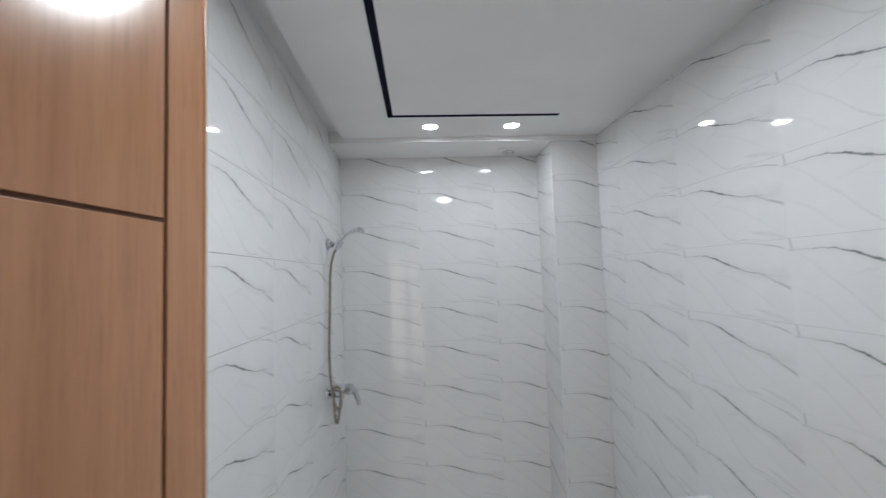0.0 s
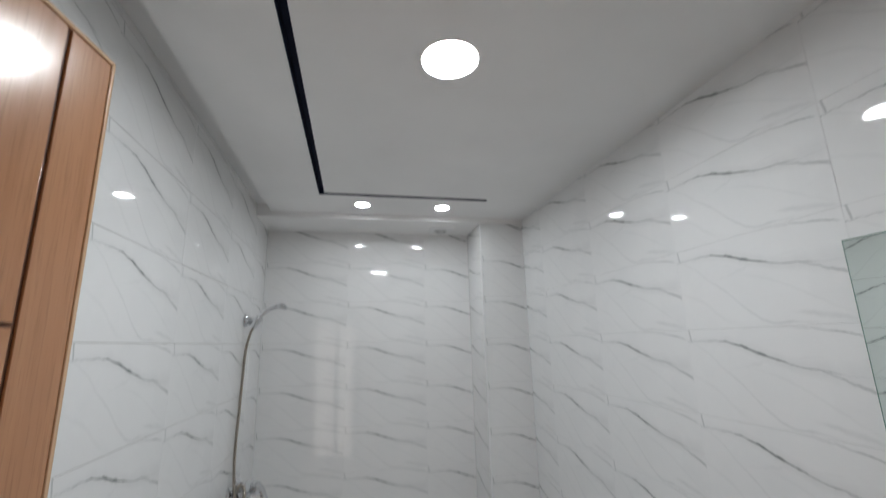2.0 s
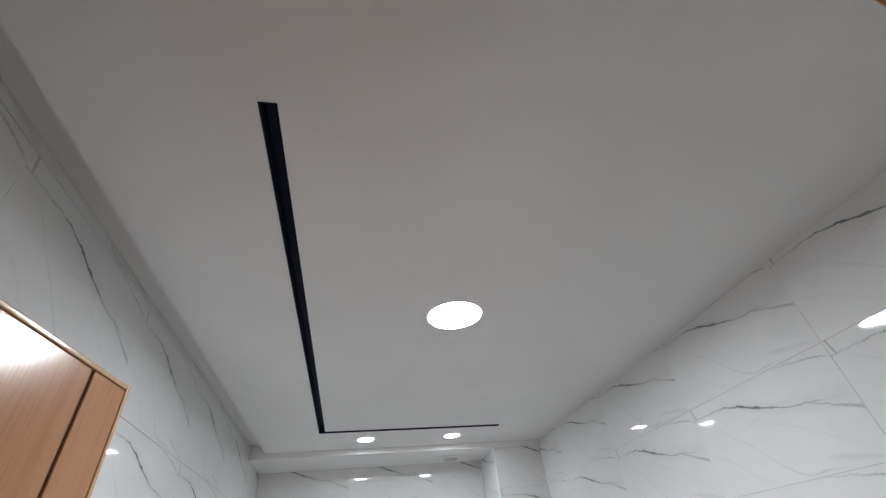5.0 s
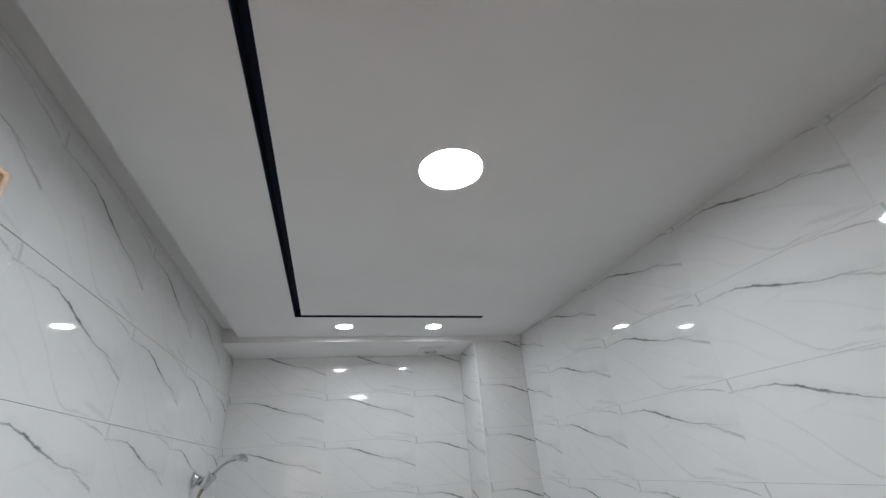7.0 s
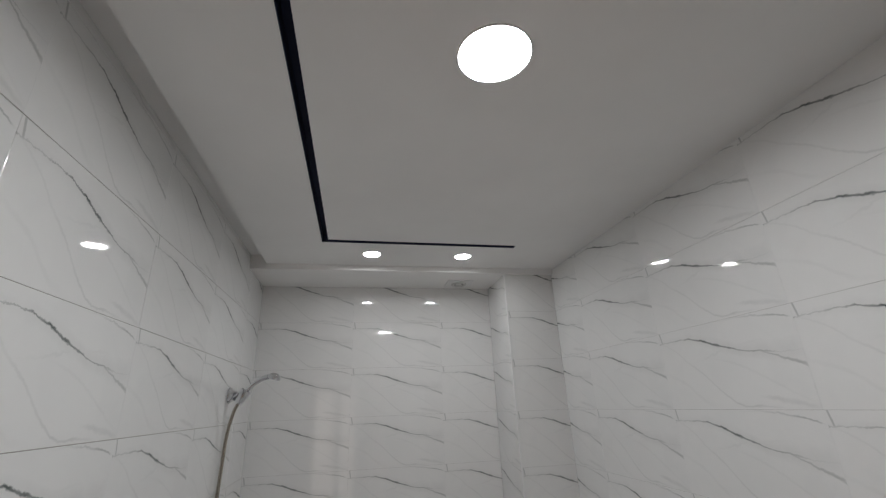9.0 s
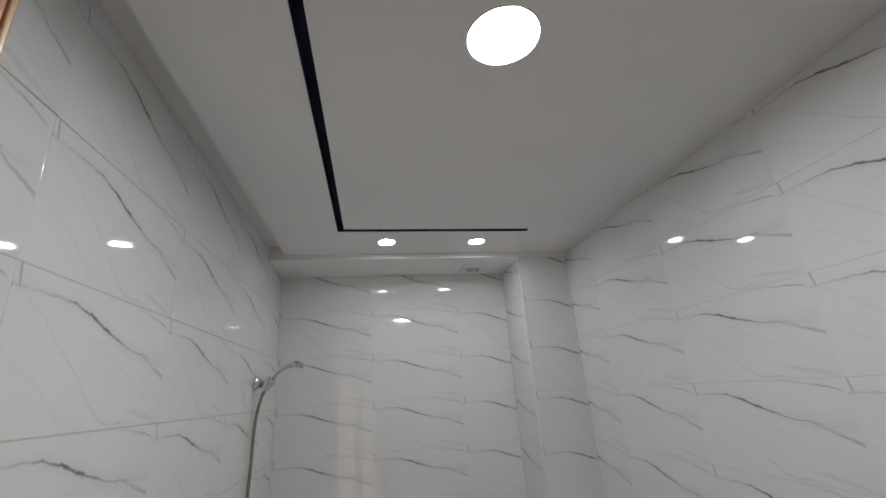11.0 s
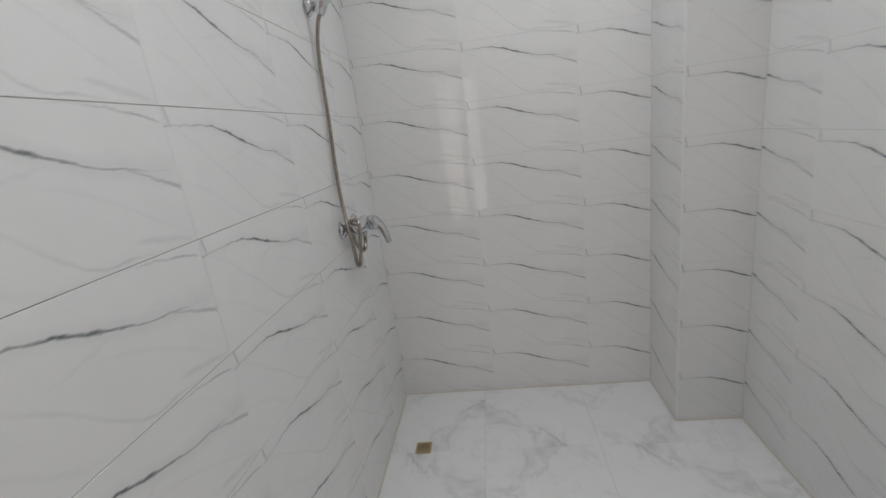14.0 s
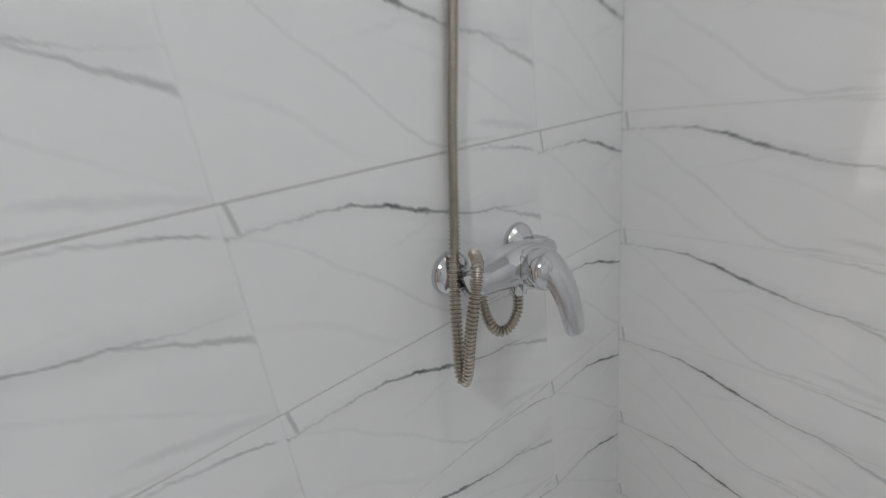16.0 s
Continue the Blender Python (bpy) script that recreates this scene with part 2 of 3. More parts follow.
def lathe_mesh(name, profile, mat, m=None, sides=32, ring=False):
    """A body of revolution round local z from (radius, height) pairs."""
    bm = bmesh.new()
    rings = []
    for r, h in profile:
        rings.append([bm.verts.new((max(r, 1e-4) * math.cos(w), max(r, 1e-4) * math.sin(w), h)) for w in (2 * math.pi * k / sides for k in range(sides))])
    for r0, r1 in zip(rings, rings[1:]):
        for k in range(sides):
            bm.faces.new((r0[k], r0[(k + 1) % sides], r1[(k + 1) % sides], r1[k]))
    if ring:
        for k in range(sides):
            bm.faces.new((rings[-1][k], rings[-1][(k + 1) % sides], rings[0][(k + 1) % sides], rings[0][k]))
    else:
        bm.faces.new(rings[0])
        bm.faces.new(rings[-1])
    if m is not None:
        bm.transform(m)
    return done(bm, name, mat, True)


def loft_mesh(name, loops, mat, smooth=True):
    bm = bmesh.new()
    rings = [[bm.verts.new(p) for p in loop] for loop in loops]
    k = len(rings[0])
    for r0, r1 in zip(rings, rings[1:]):
        for i in range(k):
            bm.faces.new((r0[i], r0[(i + 1) % k], r1[(i + 1) % k], r1[i]))
    bm.faces.new(rings[0])
    bm.faces.new(rings[-1])
    me = done(bm, name, mat, smooth)
    return me


def structure(name, me, label, category):
    return tagged(new(name, me), label, category, kind="structure")


# ---- large structure ----
B = 0.009   # thickness of a tile
J = 0.0013  # depth of the grout behind the tile face
wall_west = structure("wall_west", box_mesh("wall_west", (-0.15, FRONT - 0.15, 0), (-J, 0.15, 2.62), GROUT), "white marble-print glazed tile wall with grey veins", "wall")
wall_east = structure("wall_east", box_mesh("wall_east", (EAST + J, FRONT - 0.15, 0), (EAST + 0.15, 0.15, 2.62), GROUT), "white marble-print glazed tile wall behind the toilet", "wall")
wall_north = structure("wall_north", box_mesh("wall_north", (-J, J, 0), (EAST + J, 0.15, 2.62), GROUT), "white marble-print glazed tile wall of the shower end", "wall")
column = structure("wall_pillar", box_mesh("wall_pillar", (COL_X + J, COL_Y + J, 0), (EAST + J, J, 2.62), GROUT), "tiled boxed pillar in the room corner", "pillar")
floor = structure("floor", box_mesh("floor", (-J, FRONT - 0.15, -0.12), (EAST + J, J, -J), GROUT), "white glossy marble-print tiled floor", "floor")

DOOR_X0, DOOR_X1, DOOR_H = 0.045, 0.745, 2.192


def south_wall():
    bm = bmesh.new()
    add_box(bm, (DOOR_X1 + 0.035, FRONT - 0.15, 0), (EAST + B, FRONT, 2.62))
    add_box(bm, (-B, FRONT - 0.15, DOOR_H + 0.035), (DOOR_X1 + 0.035, FRONT, 2.62))
    return done(bm, "wall_south", HALL_PAINT)


structure("wall_south", south_wall(), "pale plastered wall around the doorway", "wall")

# the hall outside the door, with an assumed glazed door at its end
bm = bmesh.new()
add_box(bm, (-0.75, -4.35, 0), (-0.6, FRONT - 0.15, 2.62))
add_box(bm, (2.0, -4.35, 0), (2.15, FRONT - 0.15, 2.62))
add_box(bm, (-0.75, -4.5, 0), (-0.10, -4.35, 2.62))
add_box(bm, (0.58, -4.5, 0), (2.15, -4.35, 2.62))
add_box(bm, (-0.10, -4.5, 2.15), (0.58, -4.35, 2.62))
add_box(bm, (-0.75, FRONT - 0.15, 0), (-0.15, FRONT - 0.02, 2.62))
add_box(bm, (EAST + 0.15, FRONT - 0.15, 0), (2.15, FRONT - 0.02, 2.62))
structure("wall_hall", done(bm, "wall_hall", HALL_PAINT), "plain pale hall walls outside the doorway", "wall")
structure("floor_hall", box_mesh("floor_hall", (-0.75, -4.5, -0.12), (2.15, FRONT - 0.151, -0.002), HALL_PAINT), "plain pale hall floor", "floor")

SLOT_X0, SLOT_X1, SLOT_XE = 0.362, 0.390, 1.242
SLOT_Y0, SLOT_YA, SLOT_YB = -2.430, -0.684, -0.656


# round openings for the recessed lamps: x, y, radius
LAMPS = [(0.793, -1.786, 0.078), (0.582, -0.512, 0.040), (1.029, -0.512, 0.040)]


def pierced_plate(bm, x, y, r, half, z0, z1, steps=48):
    """A square plate with a round hole through it."""
    rings = []
    for z in (z0, z1):
        inner, outer = [], []
        for k in range(steps):
            c, d = math.cos(2 * math.pi * k / steps), math.sin(2 * math.pi * k / steps)
            f = half / max(abs(c), abs(d))
            inner.append(bm.verts.new((x + r * c, y + r * d, z)))
            outer.append(bm.verts.new((x + f * c, y + f * d, z)))
        rings.append((inner, outer))
    (i0, o0), (i1, o1) = rings
    for k in range(steps):
        n = (k + 1) % steps
        for quad in ((i0[k], i0[n], o0[n], o0[k]), (i1[k], i1[n], o1[n], o1[k]), (i0[k], i0[n], i1[n], i1[k]), (o0[k], o0[n], o1[n], o1[k])):
            bm.faces.new(quad)


def ceiling_mesh():
    """Upper slab, lowered border strips and the panel with its L-shaped slot and lamp openings cut through."""
    bm = bmesh.new()
    add_box(bm, (-0.75, -4.5, 2.56), (2.15, 0.15, 2.66))
    add_box(bm, (-B, FRONT, 2.525), (0.075, -0.335, 2.56))
    add_box(bm, (-B, -0.335, BORDER), (EAST + B, 0.0, 2.56))
    xs = {0.075, SLOT_X0, SLOT_X1, SLOT_XE, EAST + B}
    ys = {FRONT, SLOT_Y0, SLOT_YA, SLOT_YB, -0.335}
    for x, y, r in LAMPS:
        xs |= {x - r - 0.01, x + r + 0.01}
        ys |= {y - r - 0.01, y + r + 0.01}
        pierced_plate(bm, x, y, r, r + 0.01, PANEL, 2.53)
    xs, ys = sorted(xs), sorted(ys)
    for x0, x1 in zip(xs, xs[1:]):
        for y0, y1 in zip(ys, ys[1:]):
            cx, cy = (x0 + x1) / 2, (y0 + y1) / 2
            in_slot = (SLOT_X0 < cx < SLOT_X1 and SLOT_Y0 < cy < SLOT_YB) or (SLOT_X0 < cx < SLOT_XE and SLOT_YA < cy < SLOT_YB)
            in_lamp = any(abs(cx - x) < r + 0.01 and abs(cy - y) < r + 0.01 for x, y, r in LAMPS)
            if not in_slot and not in_lamp:
                add_box(bm, (x0, y0, PANEL), (x1, y1, 2.53))
    bmesh.ops.remove_doubles(bm, verts=bm.verts, dist=1e-5)
    return done(bm, "ceiling", CEILING_PAINT)


structure("ceiling", ceiling_mesh(), "white plaster dropped ceiling with a lowered border", "ceiling")


def slot_mesh():
    bm = bmesh.new()
    t, z0, z1 = 0.002, PANEL - 0.001, 2.520
    add_box(bm, (SLOT_X0, SLOT_Y0, z1), (SLOT_X1, SLOT_YB, z1 + t))
    add_box(bm, (SLOT_X1, SLOT_YA, z1), (SLOT_XE, SLOT_YB, z1 + t))
    add_box(bm, (SLOT_X0, SLOT_Y0, z0), (SLOT_X0 + t, SLOT_YB, z1))
    add_box(bm, (SLOT_X1 - t, SLOT_Y0, z0), (SLOT_X1, SLOT_YA, z1))
    add_box(bm, (SLOT_X0, SLOT_YB - t, z0), (SLOT_XE, SLOT_YB, z1))
    add_box(bm, (SLOT_X1 - t, SLOT_YA, z0), (SLOT_XE, SLOT_YA + t, z1))
    add_box(bm, (SLOT_X0, SLOT_Y0, z0), (SLOT_X1, SLOT_Y0 + t, z1))
    add_box(bm, (SLOT_XE - t, SLOT_YA, z0), (SLOT_XE, SLOT_YB, z1))
    return done(bm, "slot", SLOT_BLACK)


tagged(new("ceiling_slot_channel", slot_mesh()), "L-shaped unlit black channel recessed in the white ceiling", "light channel")


# ---- door frame and door ----
def door_frame():
    root = tagged(new("door_frame"), "orange-brown varnished wooden door frame around the doorway", "door frame", kind="structure")
    y0, y1 = FRONT - 0.155, FRONT + 0.004
    part("jamb", box_mesh("jamb", (DOOR_X1, y0, 0), (DOOR_X1 + 0.035, y1, DOOR_H), FRAME_WOOD, 0.003), root)
    part("jamb", box_mesh("jamb", (DOOR_X0 - 0.028, y0, 0), (DOOR_X0, y1, DOOR_H), FRAME_WOOD, 0.003), root)
    part("head", box_mesh("head", (DOOR_X0 - 0.028, y0, DOOR_H), (DOOR_X1 + 0.035, y1, DOOR_H + 0.035), FRAME_WOOD, 0.003), root)
    part("architrave", box_mesh("architrave", (DOOR_X1 + 0.008, y1, 0), (DOOR_X1 + 0.078, y1 + 0.012, DOOR_H + 0.078), FRAME_WOOD, 0.004), root)
    part("architrave", box_mesh("architrave", (0.0, y1, DOOR_H + 0.008), (DOOR_X1 + 0.008, y1 + 0.012, DOOR_H + 0.078), FRAME_WOOD, 0.004), root)
    return root


door_frame()


def door_leaf():
    """Open leaf: hinge edge at the origin, width along x, the seen face towards -y."""
    w, h, t = 0.702, 2.174, 0.040
    root = tagged(new("door_leaf"), "open orange-brown veneered door leaf with dark grooves", "door")
    root.matrix_basis = pose(0.045, -2.778, 0.006, 0, 0, 83.2)
    e, g, stile, cross = 0.007, 0.006, 0.080, 1.758
    part("core", box_mesh("core", (e, -t + 0.0035, e), (w - e, 0, h - e), GROOVE), root)
    part("stile", box_mesh("stile", (w - e - stile, -t, e), (w - e - 0.0015, -t + 0.01, h - e - 0.0015), WOOD, 0.0012), root)
    part("panel", box_mesh("panel", (e, -t, e), (w - e - stile - g * 1.3, -t + 0.01, cross - g / 2), WOOD, 0.0012), root)
    part("panel", box_mesh("panel", (e, -t, cross + g / 2), (w - e - stile - g * 1.3, -t + 0.01, h - e - 0.0015), WOOD, 0.0012), root)
    part("back_panel", box_mesh("back_panel", (e, 0, e), (w - e, 0.003, h - e), WOOD, 0.001), root)
    for a, b in (((w - e, -t - 0.0015, 0), (w, 0.003, h)), ((0, -t - 0.0015, h - e), (w - e, 0.003, h)), ((0, -t - 0.0015, 0), (e, 0.003, h - e))):
        tagged(part("lipping", box_mesh("lipping", a, b, LIPPING, 0.0018), root), "pale solid wood edge strip")
    return root


door_leaf()


# unseen: door and glowing sheet added for the warm band mirrored in wall_north
def hall_glazed_door():
    root = tagged(new("hall_glazed_door"), "assumed white framed glazed hall door, unseen, with a glowing sheet behind it", "door")
    root.matrix_basis = pose(0.24, -4.42, 0)
    for a, b in (((-0.34, -0.03, 0), (-0.28, 0.03, 2.15)), ((0.28, -0.03, 0), (0.34, 0.03, 2.15)), ((-0.28, -0.03, 0), (0.28, 0.03, 0.09)), ((-0.28, -0.03, 2.07), (0.28, 0.03, 2.15)),
                 ((0.0, -0.03, 0.09), (0.09, 0.03, 2.07)), ((0.09, -0.03, 0.98), (0.28, 0.03, 1.06))):
        part("frame", box_mesh("frame", a, b, RIM_WHITE, 0.004), root)
    clear = Nodes("pane_glass").set(Base_Color=(1.0, 1.0, 1.0), Roughness=0.0, Transmission_Weight=1.0, IOR=1.02)
    for a, b in (((-0.28, -0.004, 0.09), (0.0, 0.004, 2.07)), ((0.09, -0.004, 0.09), (0.28, 0.004, 0.98)), ((0.09, -0.004, 1.06), (0.28, 0.004, 2.07))):
        glass = part("pane", box_mesh("pane", a, b, clear), root)
        glass.visible_shadow = False
    structure("backdrop", box_mesh("backdrop", (-0.15, -4.60, -0.05), (0.63, -4.58, 2.25), DAYLIGHT), "plain glowing sheet added behind the assumed hall door, for the bright hall", "daylight")


hall_glazed_door()


# ---- ceiling lamps, vent ----
def ceiling_lamp(name, place, depth, label, glow):
    """A white trim ring, a short white collar and an opal diffuser set up inside it."""
    x, y, r = place
    root = tagged(new(name), label, "ceiling lamp", "recessed ceiling lamps")
    root.matrix_basis = pose(x, y, PANEL)
    part("rim", lathe_mesh("rim", [(r * 0.975, depth), (r * 0.985, -0.0015), (r, -0.0022), (r * 1.035, -0.0016), (r * 1.04, -0.0002), (r * 0.995, -0.0002), (r * 0.99, depth)], RIM_WHITE, sides=64, ring=True), root)
    part("diffuser", lathe_mesh("diffuser", [(r * 0.985, depth + 0.001), (r * 0.985, depth), (r * 0.6, depth - 0.001), (0, depth - 0.0015)], glow, sides=64), root)
    return root


ceiling_lamp("ceiling_lamp", LAMPS[0], 0.006, "large round lit white LED panel flush in the ceiling", LAMP_GLOW)
for place in LAMPS[1:]:
    ceiling_lamp("ceiling_spotlight", place, 0.0015, "small round lit white LED spotlight flush in the ceiling", SPOT_GLOW)


def vent():
    root = tagged(new("exhaust_vent"), "grey round exhaust vent on a square plate in the ceiling border", "vent")
    root.matrix_basis = pose(1.095, -0.125, BORDER)
    part("plate", box_mesh("plate", (-0.075, -0.07, -0.006), (0.075, 0.07, 0), RIM_WHITE, 0.002), root)
    part("ring", lathe_mesh("ring", [(0.030, -0.006), (0.032, -0.013), (0.041, -0.012), (0.046, -0.006)], VENT_GREY), root)
    part("throat", lathe_mesh("throat", [(0.031, -0.007), (0, -0.0075)], VENT_DARK), root)
    part("cap", lathe_mesh("cap", [(0.017, -0.008), (0.020, -0.012), (0.017, -0.015), (0, -0.016)], VENT_GREY), root)
    return root


vent()


# ---- shower ----
OUT = pose(0, 0, 0, 0, 90, 0)      # local z to world +x


def mixer():
    root = tagged(new("shower_mixer"), "polished chrome single-lever shower mixer on the tiled wall", "shower mixer")
    root.matrix_basis = pose(0, -0.430, 1.078)
    for y in (-0.077, 0.077):
        part("flange", lathe_mesh("flange", [(0.034, 0.0), (0.0345, 0.004), (0.032, 0.010), (0.026, 0.016), (0.017, 0.021), (0.0145, 0.023)], CHROME, pose(0, y, 0) @ OUT), root)
        part("union_nut", lathe_mesh("union_nut", [(0.0135, 0.015), (0.0135, 0.034), (0.0185, 0.036), (0.0185, 0.056), (0.015, 0.060)], CHROME, pose(0, y, 0) @ OUT, 12), root)
    body = spline([(0.060, -0.098, -0.001), (0.061, -0.06, 0.0), (0.064, -0.02, 0.002), (0.064, 0.02, 0.002), (0.061, 0.05, 0.0), (0.060, 0.084, -0.001)], 6)
    part("body", tube_mesh("body", body, lambda s: 0.0195 + 0.0115 * math.sin(math.pi * s) ** 2 - 0.004 * (abs(2 * s - 1) ** 14), CHROME, 22), root)
    part("cartridge", lathe_mesh("cartridge", [(0.028, 0.060), (0.028, 0.088), (0.0262, 0.089), (0.0262, 0.093), (0.029, 0.094), (0.029, 0.114), (0.025, 0.125), (0.013, 0.131), (0, 0.132)], CHROME, pose(0, 0.002, 0.001) @ OUT), root)
    lever = spline([(0.084, 0.004, 0.010), (0.110, 0.007, 0.009), (0.130, 0.010, -0.012), (0.144, 0.011, -0.046), (0.152, 0.010, -0.078), (0.154, 0.010, -0.088)], 10)
    part("lever", tube_mesh("lever", lever, lambda s: (0.0300 - 0.0150 * s) * max(0.2, 1 - max(0.0, (s - 0.88) / 0.12) ** 2) ** 0.5, CHROME, 20, 0.66, (0.6, 0, 0.8)), root)
    part("lever_mark", box_mesh("lever_mark", (0.1262, 0.0, -0.005), (0.1295, 0.010, 0.006), VENT_DARK, 0.001), root)
    part("outlet", lathe_mesh("outlet", [(0.012, -0.015), (0.012, -0.030), (0.0135, -0.031), (0.0135, -0.046), (0.009, -0.048)], CHROME, pose(0.062, 0.0, 0), 12), root)
    return root


mixer()


def shower_hose():
    pts = [(0.050, -0.432, 1.838), (0.033, -0.434, 1.80), (0.017, -0.437, 1.70), (0.013, -0.450, 1.48), (0.014, -0.482, 1.28), (0.024, -0.508, 1.15),
           (0.040, -0.534, 1.07), (0.049, -0.547, 1.00), (0.054, -0.554, 0.958), (0.061, -0.556, 0.945), (0.068, -0.553, 0.958), (0.075, -0.545, 1.02),
           (0.079, -0.530, 1.08), (0.070, -0.514, 1.109), (0.047, -0.497, 1.113), (0.031, -0.478, 1.09), (0.031, -0.476, 1.045), (0.043, -0.480, 1.005),
           (0.052, -0.470, 0.981), (0.058, -0.450, 0.981), (0.062, -0.434, 1.003), (0.062, -0.430, 1.034)]
    line = resample(spline(pts, 24), 0.0015)
    count = len(line) - 1
    ribs = lambda s: 0.0073 + (0.0011 if round(s * count) % 4 < 2 else -0.0014)
    return tagged(new("shower_hose", tube_mesh("shower_hose", line, ribs, HOSE_STEEL, 16, smooth=False)), "ribbed steel shower hose looped over the mixer", "shower hose")


shower_hose()


def shower_holder():
    root = tagged(new("shower_holder"), "chrome wall bracket holding the hand shower", "shower bracket")
    root.matrix_basis = pose(0, -0.425, 1.865)
    part("base", lathe_mesh("base", [(0.031, 0.0), (0.032, 0.005), (0.030, 0.012), (0.022, 0.018), (0.014, 0.034)], CHROME, OUT), root)
    part("arm", tube_mesh("arm", spline([(0.012, 0, 0), (0.035, -0.002, -0.002), (0.055, -0.005, -0.006)]), 0.011, CHROME), root)
    part("clamp", lathe_mesh("clamp", [(0.0145, -0.032), (0.0195, -0.030), (0.0235, 0.024), (0.0200, 0.027), (0.015, 0.026)], CHROME, pose(0.058, -0.006, -0.004, 0, 32, 0)), root)
    return root


shower_holder()


def hand_shower():
    root = tagged(new("hand_shower"), "slim chrome hand shower resting in its wall bracket", "hand shower")
    line = spline([(0.046, -0.432, 1.842), (0.066, -0.432, 1.872), (0.095, -0.433, 1.905), (0.130, -0.435, 1.928), (0.158, -0.437, 1.937)], 10)
    part("handle", tube_mesh("handle", line, lambda s: 0.0120 - 0.0028 * math.sin(math.pi * s), CHROME), root)
    part("spray_head", lathe_mesh("spray_head", [(0.0, -0.016), (0.025, -0.015), (0.029, -0.010), (0.026, 0.0), (0.015, 0.011), (0.0, 0.014)], CHROME, pose(0.180, -0.438, 1.938, 0, 14, 0)), root)
    return root


hand_shower()


# ---- floor drain ----
def drain():
    root = tagged(new("floor_drain"), "small square tarnished brass floor drain grate", "floor drain")
    root.matrix_basis = pose(0.155, -0.425, 0.0)
    s = 0.036
    for a, b in (((-s, -s, -0.004), (s, -s + 0.012, 0.003)), ((-s, s - 0.012, -0.004), (s, s, 0.003)), ((-s, -s + 0.012, -0.004), (-s + 0.012, s - 0.012, 0.003)), ((s - 0.012, -s + 0.012, -0.004), (s, s - 0.012, 0.003))):
        part("rim", box_mesh("rim", a, b, BRASS, 0.001), root)
    part("well", box_mesh("well", (-s + 0.012, -s + 0.012, -0.004), (s - 0.012, s - 0.012, 0.0005), DRAIN_DARK), root)
    bar = box_mesh("bar", (-0.0025, -s + 0.012, 0), (0.0025, s - 0.012, 0.0025), BRASS)
    for i in range(6):
        part("bar", bar, root, pose(-0.019 + i * 0.0076, 0, 0))
    return root


drain()


# ---- toilet, against the east wall, axis along x ----
def d_outline(front, back, half, z, cy=0.0, corner=0.13, count=40, cut=0.0):
    """A rounded D: square at the back (+x), rounded at the front (-x)."""
    pts = []
    for k in range(count):
        w = math.pi / 2 + math.pi * k / (count - 1)
        c, s = math.cos(w), math.sin(w)
        ex = 0.62
        pts.append((front + corner * (1 + math.copysign(abs(c) ** ex, c)), cy + half * math.copysign(abs(s) ** ex, s), z))
    pts += [(back - cut, cy - half, z), (back, cy - half + cut * 0.9, z), (back, cy + half - cut * 0.9, z), (back - cut, cy + half, z)]
    return pts


def toilet():
    root = tagged(new("toilet"), "white ceramic close-coupled toilet with lid closed and stickers on the cistern", "toilet")
    root.matrix_basis = pose(0, -1.335, 0)
    bowl = [d_outline(1.14, 1.56, 0.115, 0.0), d_outline(1.13, 1.56, 0.12, 0.05), d_outline(1.14, 1.56, 0.115, 0.16), d_outline(1.08, 1.57, 0.14, 0.26),
            d_outline(1.02, 1.575, 0.175, 0.34), d_outline(1.005, 1.575, 0.183, 0.385), d_outline(1.012, 1.573, 0.178, 0.395)]
    part("bowl", loft_mesh("bowl", bowl, CERAMIC), root)
    part("seat", loft_mesh("seat", [d_outline(0.983, 1.44, 0.186, 0.397), d_outline(0.977, 1.44, 0.190, 0.402), d_outline(0.977, 1.44, 0.190, 0.408), d_outline(0.98, 1.44, 0.187, 0.411)], SEAT_PLASTIC, False), root)
    lid = [d_outline(0.976, 1.45, 0.190, 0.413, cut=0.05), d_outline(0.972, 1.452, 0.193, 0.417, cut=0.05), d_outline(0.972, 1.452, 0.193, 0.425, cut=0.05),
           d_outline(0.976, 1.45, 0.189, 0.4295, cut=0.05), d_outline(0.986, 1.44, 0.18, 0.431, cut=0.05)]
    part("lid", loft_mesh("lid", lid, SEAT_PLASTIC), root)
    part("cistern", box_mesh("cistern", (1.458, -0.172, 0.392), (1.578, 0.162, 0.775), CERAMIC, 0.016, 4), root)
    part("cistern_lid", box_mesh("cistern_lid", (1.444, -0.182, 0.772), (1.582, 0.171, 0.812), CERAMIC, 0.012, 4), root)
    part("flush_button", lathe_mesh("flush_button", [(0.026, 0.811), (0.026, 0.816), (0.023, 0.8175), (0.021, 0.8165), (0, 0.8165)], CHROME, pose(1.512, 0, 0)), root)
    part("button_gap", box_mesh("button_gap", (1.492, -0.001, 0.8162), (1.532, 0.001, 0.8169), VENT_DARK), root)
    part("label", box_mesh("label", (1.4572, -0.035, 0.512), (1.4581, 0.085, 0.556), BLUE), root)
    for z0, z1, y0, y1 in ((0.540, 0.548, 0.005, 0.07), (0.520, 0.532, -0.022, 0.05)):
        part("label_print", box_mesh("label_print", (1.4567, y0, z0), (1.4573, y1, z1), PALE), root)
    for zc in (0.716, 0.694):
        part("sticker", lathe_mesh("sticker", [(0.011, 0), (0.0112, 0.0004), (0.0105, 0.0008), (0, 0.0009)], GREEN, pose(1.4582, 0.136, zc, 0, -90, 0), 7), root)
    return root


toilet()

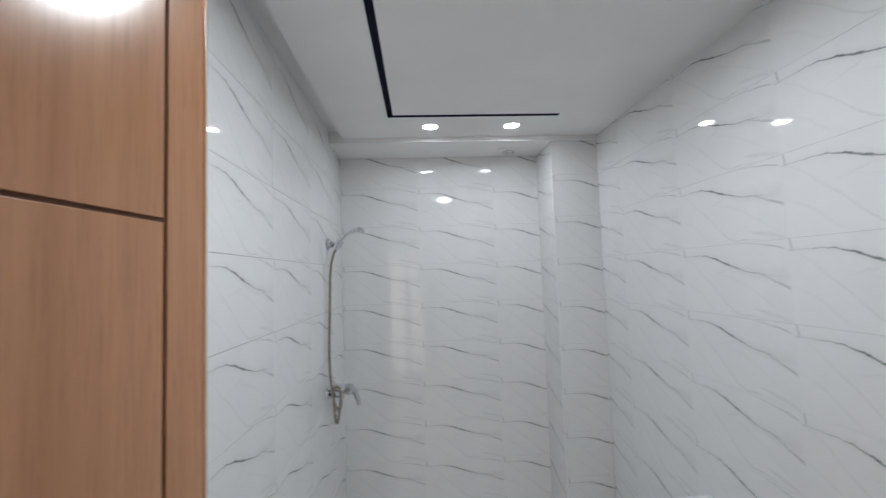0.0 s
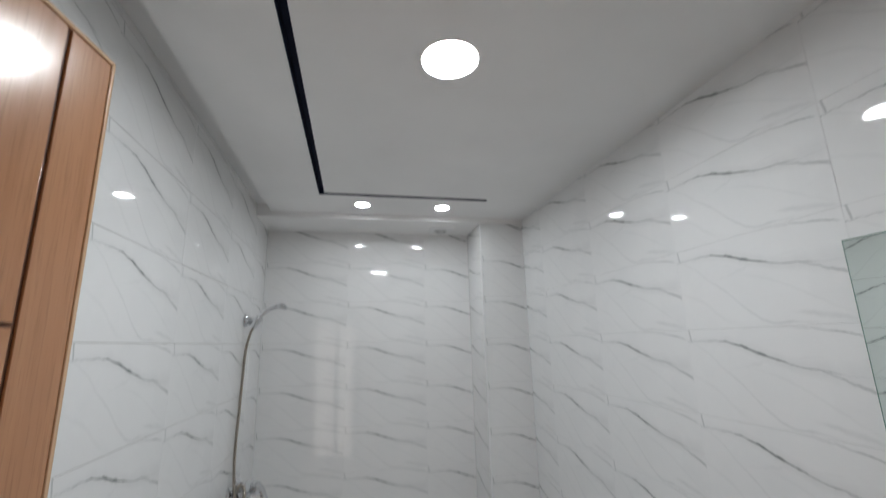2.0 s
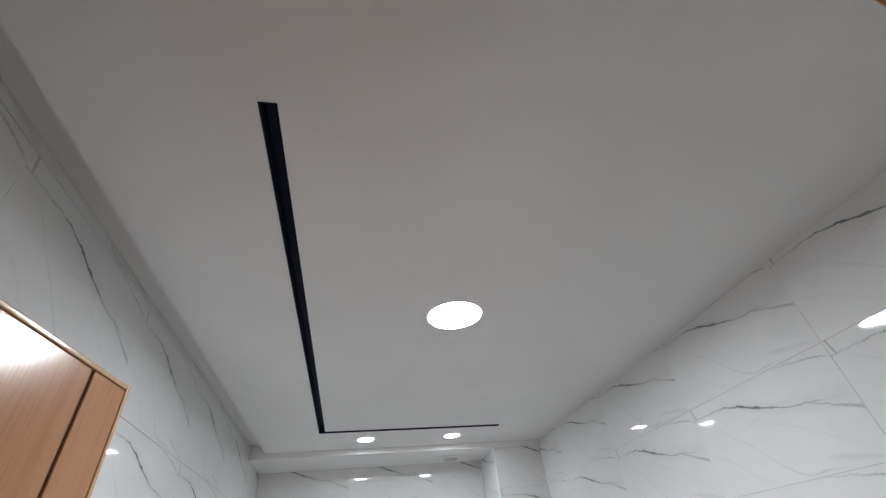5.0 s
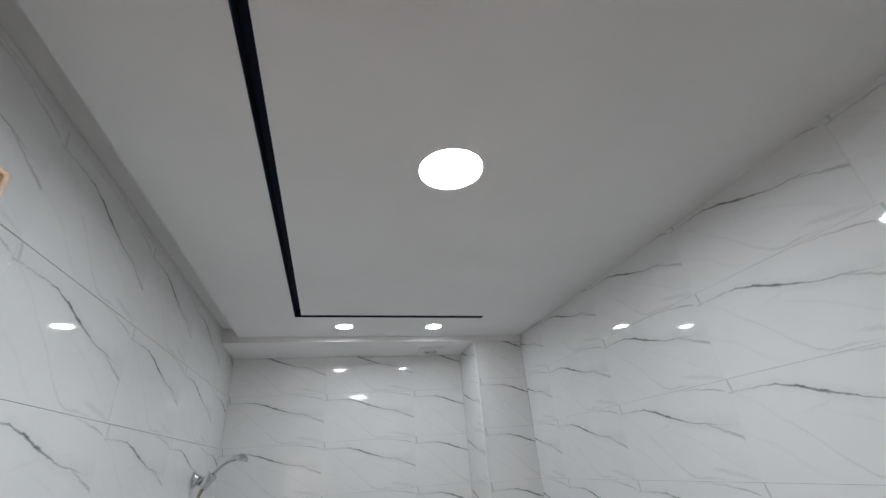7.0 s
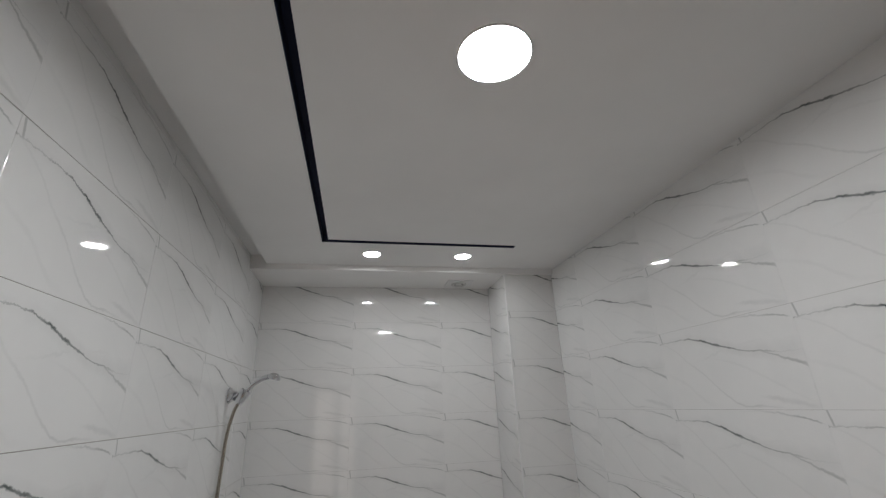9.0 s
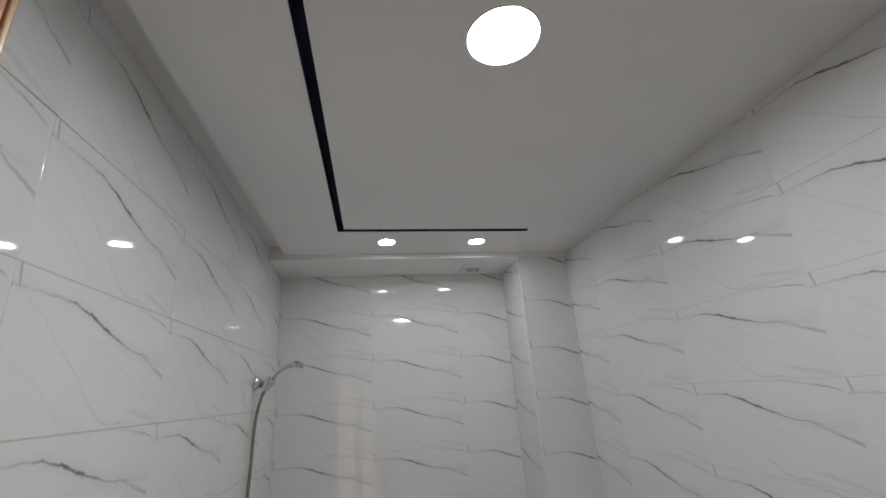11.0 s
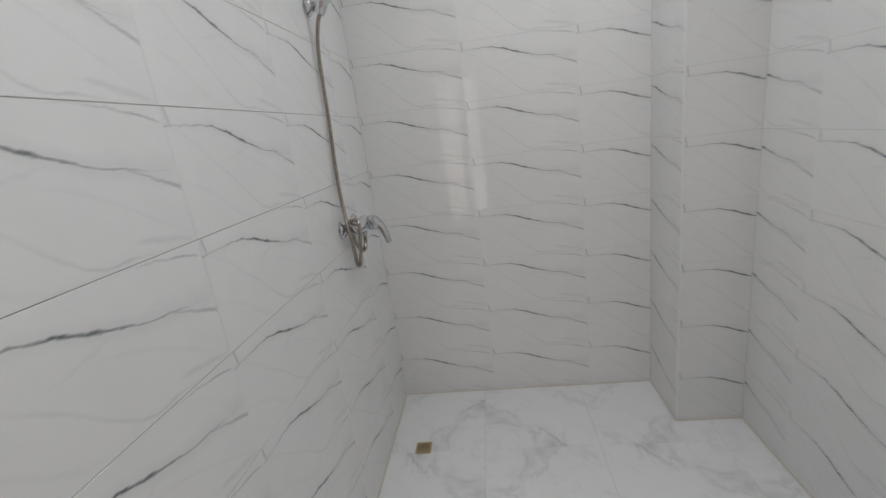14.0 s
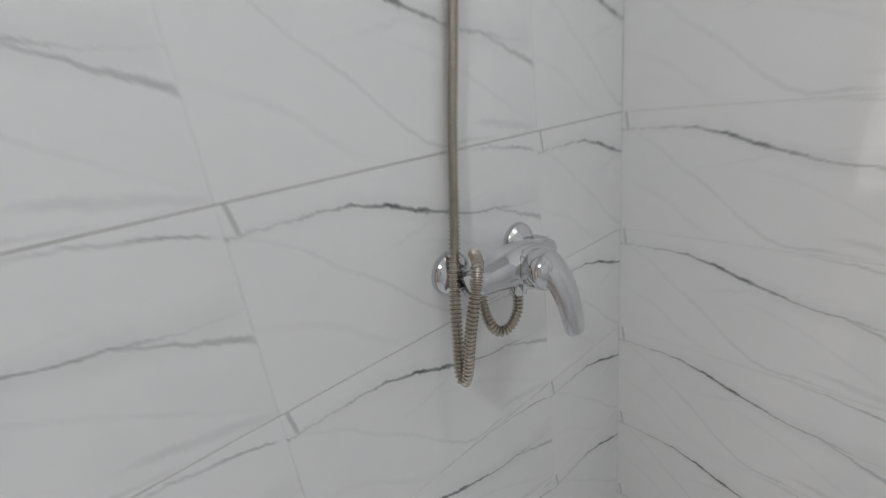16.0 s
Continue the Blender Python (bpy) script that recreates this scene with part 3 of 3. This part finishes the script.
# ---- mirror on the east wall ----
root = tagged(new("wall_mirror"), "frameless rectangular wall mirror with a polished edge", "mirror")
part("glass_edge", box_mesh("glass_edge", (EAST - 0.0058, -2.62, 1.15), (EAST - 0.0008, -2.076, 1.925), MIRROR_EDGE, 0.001), root)
part("mirror_face", box_mesh("mirror_face", (EAST - 0.0066, -2.617, 1.153), (EAST - 0.0056, -2.079, 1.922), MIRROR), root)

# ---- corner trim and sealant ----
structure("trim", box_mesh("trim", (COL_X - 0.0025, COL_Y - 0.0025, 0.001), (COL_X + 0.004, COL_Y + 0.004, PANEL), RIM_WHITE, 0.0015), "thin white corner trim of the tiled pillar", "trim")
SEALANT = plain_material("sealant_beige", (0.70, 0.66, 0.58), 0.6, 0.3)
bm = bmesh.new()
for a, c in (((0.0, -0.007, 0.0), (COL_X, 0.0, 0.003)), ((0.0, FRONT, 0.0), (0.007, -0.007, 0.005)), ((COL_X - 0.006, COL_Y - 0.006, 0.0), (COL_X, -0.007, 0.005)),
             ((COL_X, COL_Y - 0.006, 0.0), (EAST, COL_Y, 0.005)), ((EAST - 0.006, FRONT, 0.0), (EAST, COL_Y - 0.006, 0.005))):
    add_box(bm, a, c)
structure("baseboard_sealant", done(bm, "baseboard_sealant", SEALANT), "thin stained beige sealant bead along the floor", "sealant")

# ---- tiles, last ----
tile_meshes = {}


def tile_mesh(u0, u1, v0, v1, gap):
    """A tile, cut where it meets an edge: print origin at its upper corner, face towards -y."""
    key = (round(u0, 4), round(u1, 4), round(v0, 4), round(v1, 4), gap)
    if key not in tile_meshes:
        bm = bmesh.new()
        g, s = gap / 2, SIDE_GAP / 2
        add_box(bm, (u0 + s, 0, -v1 + g), (u1 - s, B, -v0 - g))
        front = [e for e in bm.edges if all(v.co.y < 1e-6 for v in e.verts)]
        bmesh.ops.bevel(bm, geom=front, offset=0.0005, segments=2, profile=0.5, affect="EDGES")
        tile_meshes[key] = done(bm, "tile", WALL_TILE)
    return tile_meshes[key]


def tile_wall(parent, m, length, first, z_top=BORDER, gap=GAP):
    """Rows of tiles over a wall; first: where the first print starts along it."""
    rng = random.Random(len(parent.name) * 7 + int(length * 100))
    for row in range(math.ceil(z_top / TH - 0.01)):
        top = (row + 1) * TH
        v0 = max(0.0, top - z_top)
        u = first
        while u < length - 0.004:
            a, b = max(0.0, -u), min(TW, length - u)
            if b - a > 0.004:
                tilt = pose(0, 0, 0, rng.gauss(0, 0.05), 0, rng.gauss(0, 0.03))
                part("tile", tile_mesh(a, b, v0, TH, gap), parent, m @ Matrix.Translation((u, -rng.uniform(0, 0.0001), top)) @ tilt)
            u += TW


tile_wall(wall_north, pose(0, 0, 0), COL_X, 0.0)
tile_wall(column, pose(COL_X, 0, 0, 0, 0, -90), -COL_Y, -0.14)
tile_wall(column, pose(COL_X, COL_Y, 0), EAST - COL_X, 0.0, PANEL)
tile_wall(wall_west, pose(0, FRONT, 0, 0, 0, 90), -FRONT, -0.283 - FRONT - 3.0, 2.525, 0.0015)
tile_wall(wall_east, pose(EAST, COL_Y, 0, 0, 0, -90), COL_Y - FRONT, -0.229, PANEL)


def floor_tile_mesh(u0, u1, v0, v1):
    bm = bmesh.new()
    g = 0.0003
    add_box(bm, (u0 + g, v0 + g, -0.01), (u1 - g, v1 - g, 0.0))
    top = [e for e in bm.edges if all(v.co.z > -1e-6 for v in e.verts)]
    bmesh.ops.bevel(bm, geom=top, offset=0.0003, segments=1, affect="EDGES")
    return done(bm, "tile", FLOOR_TILE)


def lay_floor():
    size, cx, cy = 0.5, 0.44, -0.45
    for i in range(-1, 3):
        for j in range(-6, 1):
            x0, y0 = cx + i * size, cy + j * size
            a, b = max(x0, 0.0), min(x0 + size, EAST)
            c, d = max(y0, FRONT - 0.15), min(y0 + size, 0.0)
            if b - a < 0.01 or d - c < 0.01:
                continue
            right, far = i % 2 == 0, j % 2 == 0
            turn = {(True, True): 0, (False, True): 90, (False, False): 180, (True, False): 270}[(right, far)]
            ox, oy = (x0 if right else x0 + size), (y0 if far else y0 + size)
            m = pose(ox, oy, 0, 0, 0, turn)
            inv = m.inverted()
            p, q = inv @ Vector((a, c, 0)), inv @ Vector((b, d, 0))
            part("tile", floor_tile_mesh(min(p.x, q.x), max(p.x, q.x), min(p.y, q.y), max(p.y, q.y)), floor, m)


lay_floor()
